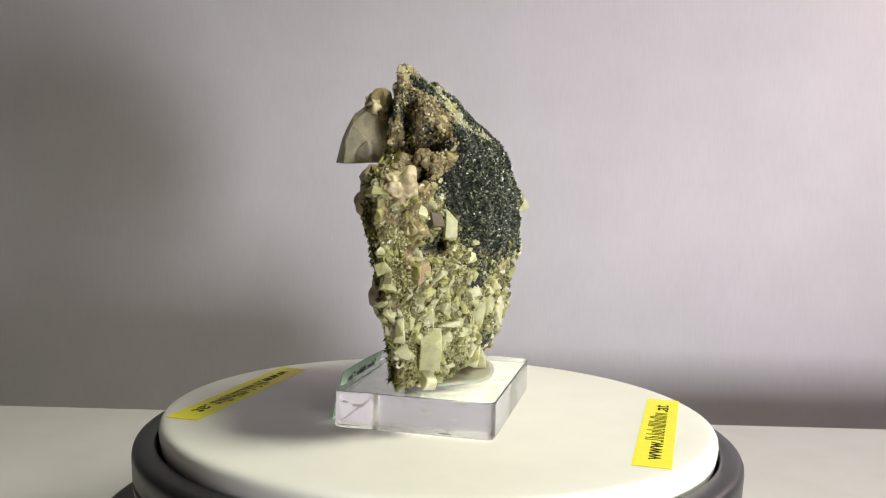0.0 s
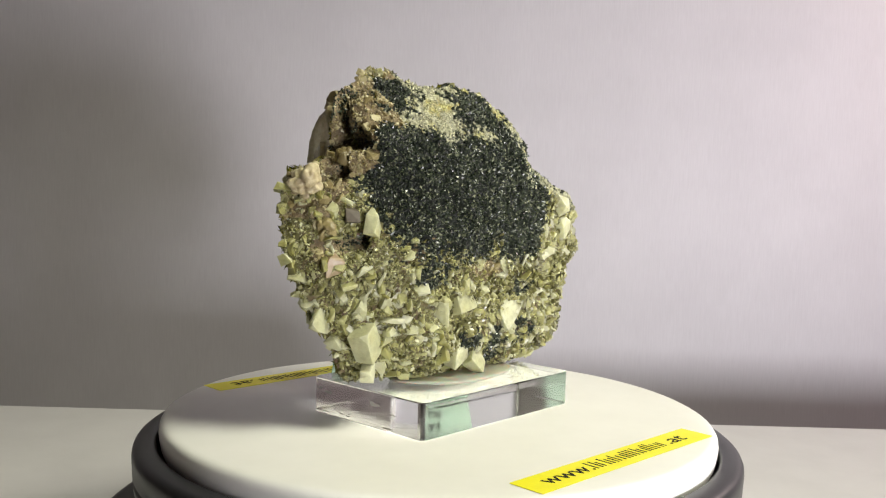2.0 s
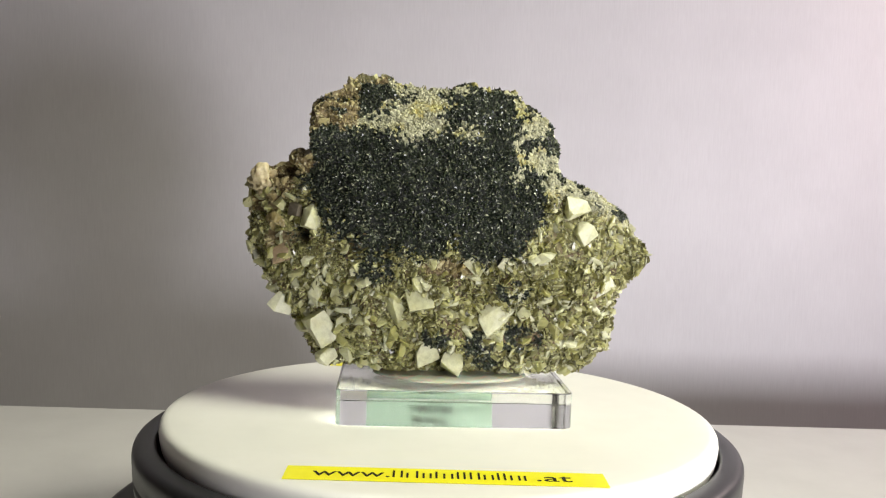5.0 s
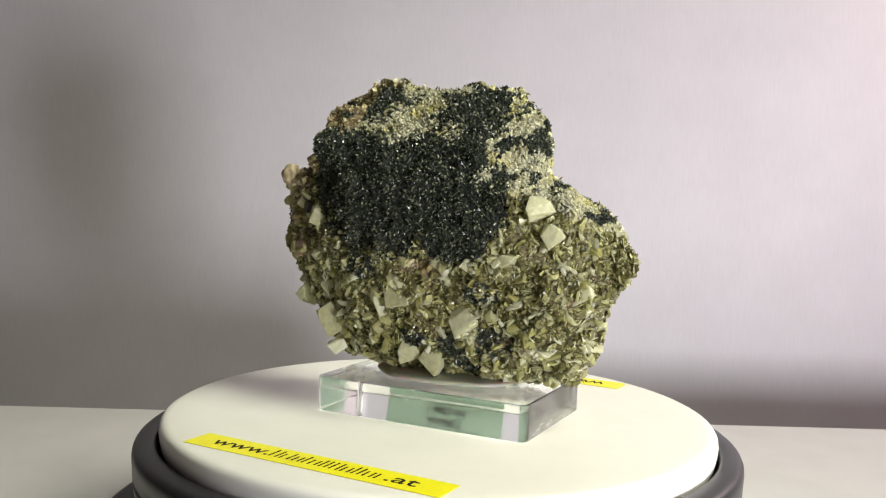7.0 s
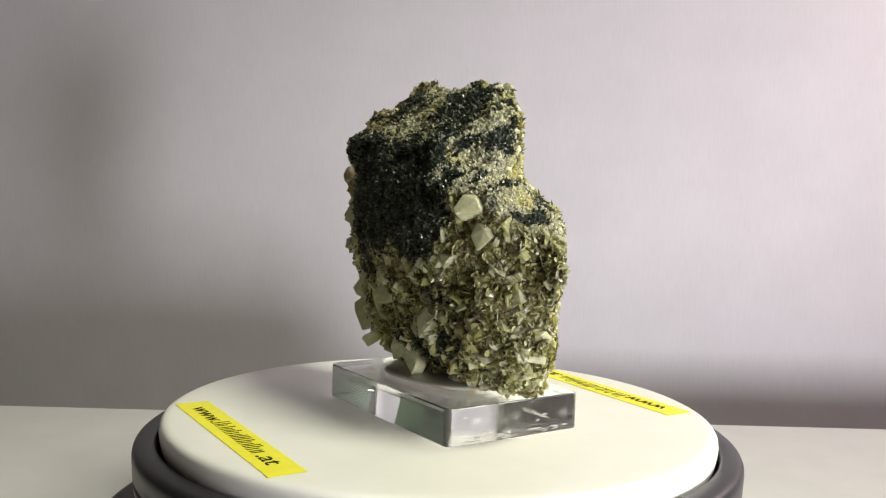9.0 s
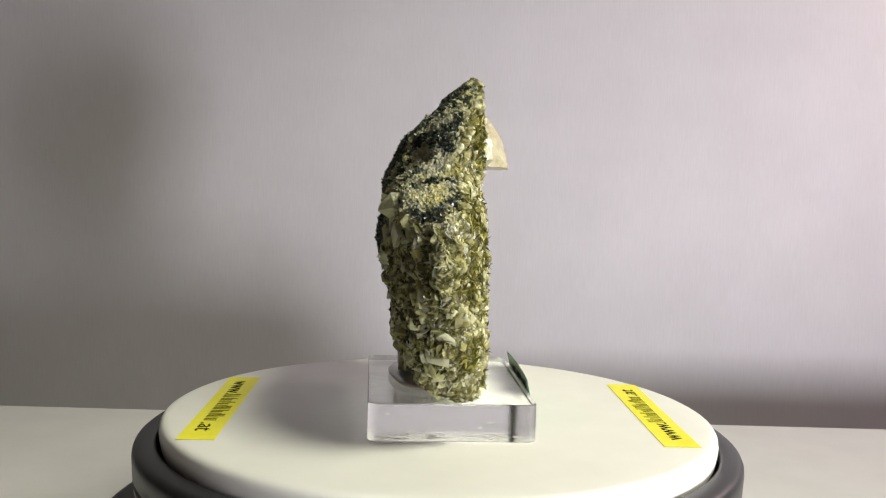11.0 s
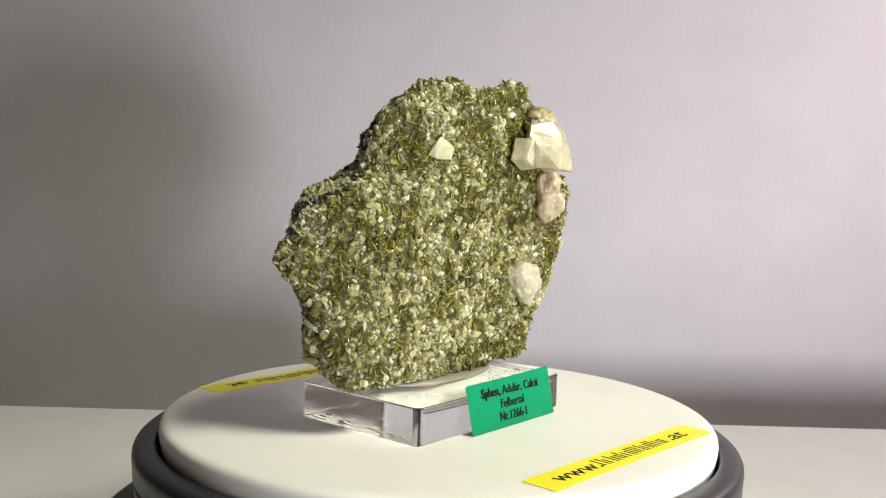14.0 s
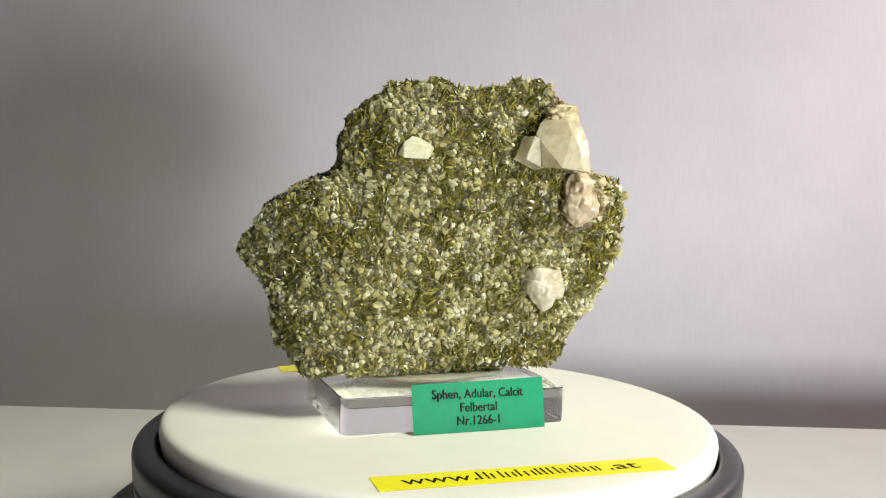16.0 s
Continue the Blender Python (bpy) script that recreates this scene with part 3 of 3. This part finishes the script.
def turn_to(n, lean, rnd):
    """A turn whose z leans by about lean degrees from n."""
    z = Vector(n)
    off = Vector((rnd.gauss(0, 1), rnd.gauss(0, 1), rnd.gauss(0, 1)))
    off = (off - off.dot(z) * z).normalized()
    a = radians(lean)
    z2 = (z * math.cos(a) + off * math.sin(a)).normalized()
    q = z2.to_track_quat("Z", "Y").to_matrix()
    return q @ Matrix.Rotation(rnd.uniform(0, 6.283), 3, "Z")


def scatter(name, kind_name, material, mask, count, size, lean, sink, singles, rnd, stretch=(1, 1, 1), label="", clump=0.0):
    """Crystals grown on the faces picked by mask: the first ones as objects, the rest joined."""
    ids = np.nonzero(mask)[0]
    if len(ids) == 0:
        return
    w = AREA[ids].copy()
    if clump:
        w *= np.array([min(3.2, max(0.06, 1 + clump * (1.6 * frac(*CEN[i], 0.22, 40) + 1.2 * frac(*CEN[i], 0.07, 50)))) for i in ids])
    w /= w.sum()
    pick = np.random.RandomState(rnd.randrange(10 ** 6)).choice(ids, count, p=w)
    vs, fs, off = [], [], 0
    for c, i in enumerate(pick):
        a, b = rnd.random(), rnd.random()
        q = V[Q[i]]
        p = (q[0] * (1 - a) + q[1] * a) * (1 - b) + (q[3] * (1 - a) + q[2] * a) * b
        s = size[0] + (size[1] - size[0]) * rnd.random() ** 2.2
        n = Vector(NOR[i])
        t = turn_to(n, rnd.uniform(*lean), rnd)
        st = (stretch[0] * rnd.uniform(0.65, 1.15), stretch[1] * rnd.uniform(0.5, 1.1), stretch[2])
        p = Vector(p) + n * s * sink
        k = rnd.randrange(len(SHAPES[kind_name]))
        if c < singles:
            ob = new(name, piece_mesh(kind_name, k, material))
            ob.parent = specimen
            ob.matrix_local = Matrix.LocRotScale(p * MM, t.to_quaternion(), Vector(st) * s * MM)
        else:
            sv, sf = SHAPES[kind_name][k]
            m3 = np.array(t) * (np.array(st) * s)
            vs.append((sv @ m3.T + np.array(p)) * MM)
            fs.append(sf + off)
            off += len(sv)
    if vs:
        me = bpy.data.meshes.new(name + "_crust")
        me.from_pydata(np.concatenate(vs).tolist(), [], np.concatenate(fs).tolist())
        me.materials.append(material)
        ob = new(name + "_crust", me)
        ob.parent = specimen
        tagged(ob, label, kind="stuff")


U, Y_, Z_ = CEN[:, 0], CEN[:, 1], CEN[:, 2]
olive, yellow, black, pale, brown = (ZONE == k for k in range(5))
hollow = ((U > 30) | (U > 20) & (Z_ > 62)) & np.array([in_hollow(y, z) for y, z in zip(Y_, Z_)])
yellow &= ~hollow
scatter("feldspar_grain", "rhomb", MAT_GRAIN, olive, 3200, (0.7, 2.4), (0, 90), 0.0, 300, random.Random(1), clump=2.2, label="pale translucent feldspar grains")
scatter("rounded_grain", "lump", MAT_GRAIN, olive, 3800, (0.5, 1.9), (0, 90), -0.05, 0, random.Random(42), clump=2.2, label="rounded pale feldspar grains")
scatter("titanite_blade", "blade", MAT_BLADE, olive, 12000, (1.4, 3.9), (42, 88), 0.15, 300, random.Random(2), stretch=(0.62, 0.8, 1), clump=-1.5, label="olive green titanite blades")
scatter("feldspar_grain", "lump", MAT_MILK, olive, 2000, (0.7, 2.4), (0, 90), 0.0, 0, random.Random(41), clump=5.0, label="larger pale feldspar grains")
left_side, right_side = yellow & (U < 6) & (U > -46) & (Y_ > 1), yellow & (U >= 6)
rim_side = yellow & (U < 6) & ~left_side
scatter("feldspar_crystal", "rhomb", MAT_ADULAR, left_side, 340, (1.0, 3.8), (0, 80), -0.14, 170, random.Random(3), stretch=(1.15, 0.8, 1), clump=-1.0, label="yellowish white feldspar crystals")
scatter("feldspar_crystal", "rhomb", MAT_ADULAR, right_side, 280, (0.7, 3.2), (0, 85), -0.1, 120, random.Random(13), label="yellowish white feldspar crystals")
scatter("feldspar_crystal", "rhomb", MAT_BIG, left_side & (Z_ < 44), 75, (2.6, 5.6), (25, 85), -0.22, 75, random.Random(33), stretch=(1.1, 0.7, 1))
scatter("feldspar_crystal", "rhomb", MAT_BIG, right_side & (Z_ < 42), 44, (2.6, 5.6), (25, 85), -0.2, 24, random.Random(34), stretch=(1.1, 0.8, 1))
scatter("feldspar_crystal", "rhomb", MAT_ADULAR, right_side & (Z_ < 42) & (Y_ > -5), 130, (1.5, 4.3), (0, 70), -0.16, 60, random.Random(35), stretch=(1.1, 0.85, 1), label="crowded yellowish crystals")
scatter("feldspar_plate", "plate", MAT_ADULAR, yellow & (U < -8) & (Y_ > -1), 420, (1.3, 4.2), (35, 85), 0.08, 100, random.Random(36), label="stacked yellowish plates")
scatter("titanite_plate", "plate", MAT_BLADE_B, left_side, 3000, (0.8, 3.0), (20, 85), 0.10, 220, random.Random(4), clump=1.0, label="brownish olive titanite plates")
scatter("titanite_plate", "plate", MAT_BLADE_B, right_side, 2600, (0.7, 2.4), (20, 85), 0.08, 80, random.Random(14), label="brownish olive titanite plates")
scatter("titanite_plate", "plate", MAT_BLADE_B, rim_side, 1200, (0.8, 2.4), (20, 85), 0.10, 0, random.Random(24), label="brownish olive titanite plates")
scatter("fine_grain", "granule", MAT_PALEGRAN, yellow, 24000, (0.3, 1.4), (0, 90), 0.1, 0, random.Random(5), clump=1.0, label="fine yellowish mineral grains")
scatter("black_grain", "granule", MAT_GRANULE, black, 23000, (0.45, 1.35), (0, 65), 0.2, 0, random.Random(6), stretch=(0.65, 0.7, 1.5), label="sparkling black granular crust")
scatter("scattered_black_grain", "granule", MAT_GRANULE, (pale & (U < -12)) | left_side, 1300, (0.3, 0.8), (0, 90), 0.12, 0, random.Random(16), label="scattered black grains")
scatter("pale_grain", "granule", MAT_PALEGREY, pale, 6500, (0.3, 1.5), (0, 90), 0.1, 0, random.Random(7), label="pale grey yellow crumbly grains")
scatter("tan_crystal", "rhomb", MAT_TAN, brown & ~hollow, 200, (0.8, 2.8), (0, 80), 0.02, 120, random.Random(8), label="tan and cream crystal blocks")
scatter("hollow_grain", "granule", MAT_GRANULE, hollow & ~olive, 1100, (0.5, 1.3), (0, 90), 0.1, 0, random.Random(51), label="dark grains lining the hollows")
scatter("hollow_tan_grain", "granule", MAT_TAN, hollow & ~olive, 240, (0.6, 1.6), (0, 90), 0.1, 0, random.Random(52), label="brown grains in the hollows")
scatter("feldspar_crystal", "rhomb", MAT_ADULAR, brown & ~hollow & (Z_ < 61) & (Y_ > -4) & (U > 30), 50, (1.6, 4.0), (0, 75), -0.08, 50, random.Random(61), stretch=(1.1, 0.9, 1))
scatter("tan_grain", "granule", MAT_TAN, brown & ~hollow, 2800, (0.4, 1.6), (0, 90), 0.1, 0, random.Random(9), label="brown crumbly grains")


def crystal(name, points_or_bm, material, at, size, turn, label):
    bm = points_or_bm
    for v in bm.verts:
        v.co = Vector((v.co.x * size[0], v.co.y * size[1], v.co.z * size[2])) * MM
    bmesh.ops.bevel(bm, geom=list(bm.edges), offset=0.10 * MM, segments=1, affect="EDGES", clamp_overlap=True)
    ob = part(name, bm, material, specimen, label)
    ob.matrix_local = pose(at[0] * MM, at[1] * MM, at[2] * MM, *turn)
    return ob


R2 = random.Random(31)
for at, size, turn in (((32.6, 5.4, 22.8), (6.2, 6.6, 9.2), (0, 24, 20)), ((35, 9.5, 52.3), (5, 5, 7), (0, -15, 30)), ((-32.6, 15.8, 57), (6.4, 6.5, 5.8), (20, 10, 30)),
                       ((-35.2, 14.4, 50.6), (5.4, 6.5, 5.6), (-10, 30, 10)), ((7.2, 13, 32.9), (7, 6, 8.5), (10, 5, 5)), ((-12.1, 12.6, 27.3), (8, 6, 7), (5, 35, 0)),
                       ((-18.4, 12.8, 31), (6, 5, 6), (0, -20, 20)), ((12.6, 12, 30), (5, 5, 7.5), (0, 15, 40)), ((43, 0.5, 29.6), (7, 5, 6.5), (0, 60, 20)),
                       ((38.5, 3, 35), (5, 5, 6), (30, 20, 0)), ((-3, 10.5, 15.5), (6, 5, 6), (10, -30, 0)), ((5, 10.5, 17.8), (6, 5, 6), (-10, 20, 10)),
                       ((-33, 11, 34), (7, 5, 6), (20, 40, 10)), ((-41, 9, 37), (7, 5, 7), (0, 30, 0)), ((31, 4.5, 15.4), (5, 5, 4.2), (0, 30, 40))):
    crystal("feldspar_crystal", (tablet if size[2] > 7.4 else rhomb)(R2), MAT_BIG, (at[0], at[1] - 0.8, at[2]), tuple(0.92 * q for q in size), turn, "large blocky yellowish white crystal")
crystal("feldspar_crystal", rhomb(R2), MAT_BIG, (-11.8, -7.6, 70.8), (8.0, 4, 5.4), (0, 6, 8), "pale blocky crystal on the olive face")


def cluster(name, material, pieces, label):
    """Several intergrown crystals as one part."""
    bm = bmesh.new()
    for maker, at, size, turn in pieces:
        one = maker(R2)
        m4 = pose(*at, *turn) @ Matrix.Diagonal((*size, 1))
        bmesh.ops.transform(one, matrix=m4, verts=one.verts)
        tmp = bpy.data.meshes.new("tmp")
        one.to_mesh(tmp)
        one.free()
        bm.from_mesh(tmp)
        bpy.data.meshes.remove(tmp)
    bmesh.ops.bevel(bm, geom=list(bm.edges), offset=0.3, segments=2, affect="EDGES", clamp_overlap=True)
    bmesh.ops.subdivide_edges(bm, edges=[e for e in bm.edges if e.calc_length() > 1.2], cuts=2, use_grid_fill=True)
    for v in bm.verts:
        v.co += Vector((frac(*v.co, 0.5), frac(*v.co, 0.5, 3), frac(*v.co, 0.5, 6))) * 0.22
        v.co *= MM
    return part(name, bm, material, specimen, label)


def fin(rnd):
    """A steep half dome with a level lower face, in the rock's own millimetres."""
    pts = ([(28.5, -8.5, 82.5), (33, -10, 81), (22.6, -9.5, 67.3), (23.2, -13.4, 67), (26, -17.8, 66.8), (31.5, -18.6, 66.2), (35.5, -16, 66), (36, -8, 66.5),
                   (22.8, -9.5, 72.5), (34.8, -15.8, 71.5), (31, -17.6, 72.5), (25, -14.8, 72), (33, -14.6, 78), (29, -13.8, 80), (23, -11.5, 78.5), (21.5, -12, 75.5), (34.8, -14.6, 75.5), (29.5, -16.2, 76)])
    return convex([(x - 1.6, -9 + (y + 9) * 1.25, z) for x, y, z in pts])


NONE = ((0, 0, 0), (1, 1, 1), (0, 0, 0))
cluster("calcite_crystal", MAT_CALCITE, ((fin, *NONE), (tablet, (20.2, -11.4, 70.6), (6.6, 6, 6.6), (0, 12, 10)), (rhomb, (33, -13, 68.6), (4.5, 6, 4.5), (0, -10, 70))), "large translucent calcite crystal with tan stains")
crystal("tan_crystal", rhomb(R2), MAT_TAN, (29, -10, 82), (6, 4, 5), (0, 20, 0), "tan crystal crest")


def knob(name, material, at, radii, grain, step, seed, label):
    """A crowded knob of intergrown blocks: each cell of a swollen ball has a level and a slope of its own."""
    bm = bmesh.new()
    bmesh.ops.create_icosphere(bm, subdivisions=5, radius=1.0)
    c = Vector(at)
    for v in bm.verts:
        n = v.co.normalized()
        p = Vector((n.x * radii[0], n.y * radii[1], n.z * radii[2]))
        p *= 1 + 0.26 * frac(*(p + c), 0.13, seed)
        dist, cells = noise.voronoi((p + c) / grain + Vector((seed, 0, 0)))
        q = cells[0]
        slope = noise.cell_vector(q * 7.3 + Vector((0.5, 0.5, 0.5))) - Vector((0.5, 0.5, 0.5))
        local = (p + c) / grain + Vector((seed, 0, 0)) - q
        lift = step * (noise.cell(q * 5.1) - 0.35) + 1.5 * step * local.dot(slope) - 0.35 * step * max(0.0, 0.22 - (dist[1] - dist[0])) / 0.22
        v.co = (p + c + n * (lift + 0.2 * step * frac(*(p + c), 0.8, 2))) * MM
    return part(name, bm, material, specimen, label, True)


knob("calcite_crystal", MAT_CREAMY, (35.4, -8.8, 58.0), (4.9, 4.8, 7.8), 4.4, 1.0, 3.0, "tan and cream translucent intergrown calcite")
knob("calcite_crystal", MAT_CREAM, (44.0, -6.0, 60), (3.6, 2.8, 4.5), 2.4, 1.3, 9.0, "cream coloured blocky calcite")
knob("calcite_rosette", MAT_ROSETTE, (26.0, -7.8, 34.8), (6.6, 5.2, 6.4), 4.6, 0.55, 5.0, "rounded milky calcite rosette")
knob("calcite_crystal", MAT_CREAM, (28.6, -11.0, 78.6), (4.6, 4.2, 4.4), 2.8, 1.3, 31.0, "tan knobbly calcite crest")
knob("cream_crystal", MAT_CREAM, (48.6, -1.5, 61.0), (5.2, 5.8, 5.0), 5.0, 1.8, 14.0, "cream coloured crowded crystal blocks")
crystal("tan_crystal", rhomb(R2), MAT_PINK, (43.0, 3.8, 42.4), (4.2, 5.8, 4.6), (10, 15, 70), "pinkish brown blocky crystal")
crystal("dark_crystal", rhomb(R2), MAT_UMBER, (39.2, 5.4, 54.0), (4.4, 6, 4.4), (0, -12, 60), "dark umber blocky crystal")
knob("tan_crystal", MAT_TAN, (44.6, 3.0, 50.5), (3.0, 3.4, 3.2), 3.6, 1.2, 29.0, "brown blocky crystal")
knob("tan_crystal", MAT_TAN, (39.6, 3.2, 67.6), (2.4, 2.4, 2.2), 2.4, 0.5, 17.0, "small rounded brown nub")
knob("tan_crystal", MAT_CREAM, (30.5, 3.0, 68.6), (3.5, 3.4, 1.4), 2.4, 1.0, 23.0, "cream lip under a dark hollow")
knob("tan_crystal", MAT_CREAM, (30.5, 7.6, 72.5), (2.6, 1.5, 3.6), 2.2, 1.0, 27.0, "cream wall beside a dark hollow")


def motions():
    rows = [(t * 1.0, pose(0, 0, 0, 0, 0, TURN0 + RATE * t)) for t in range(17)]
    walk(specimen, rows)
    walk(stand, rows)
    walk(platter, [(t, pose(0, 0, -TABLE_Z) @ m) for t, m in rows])


motions()
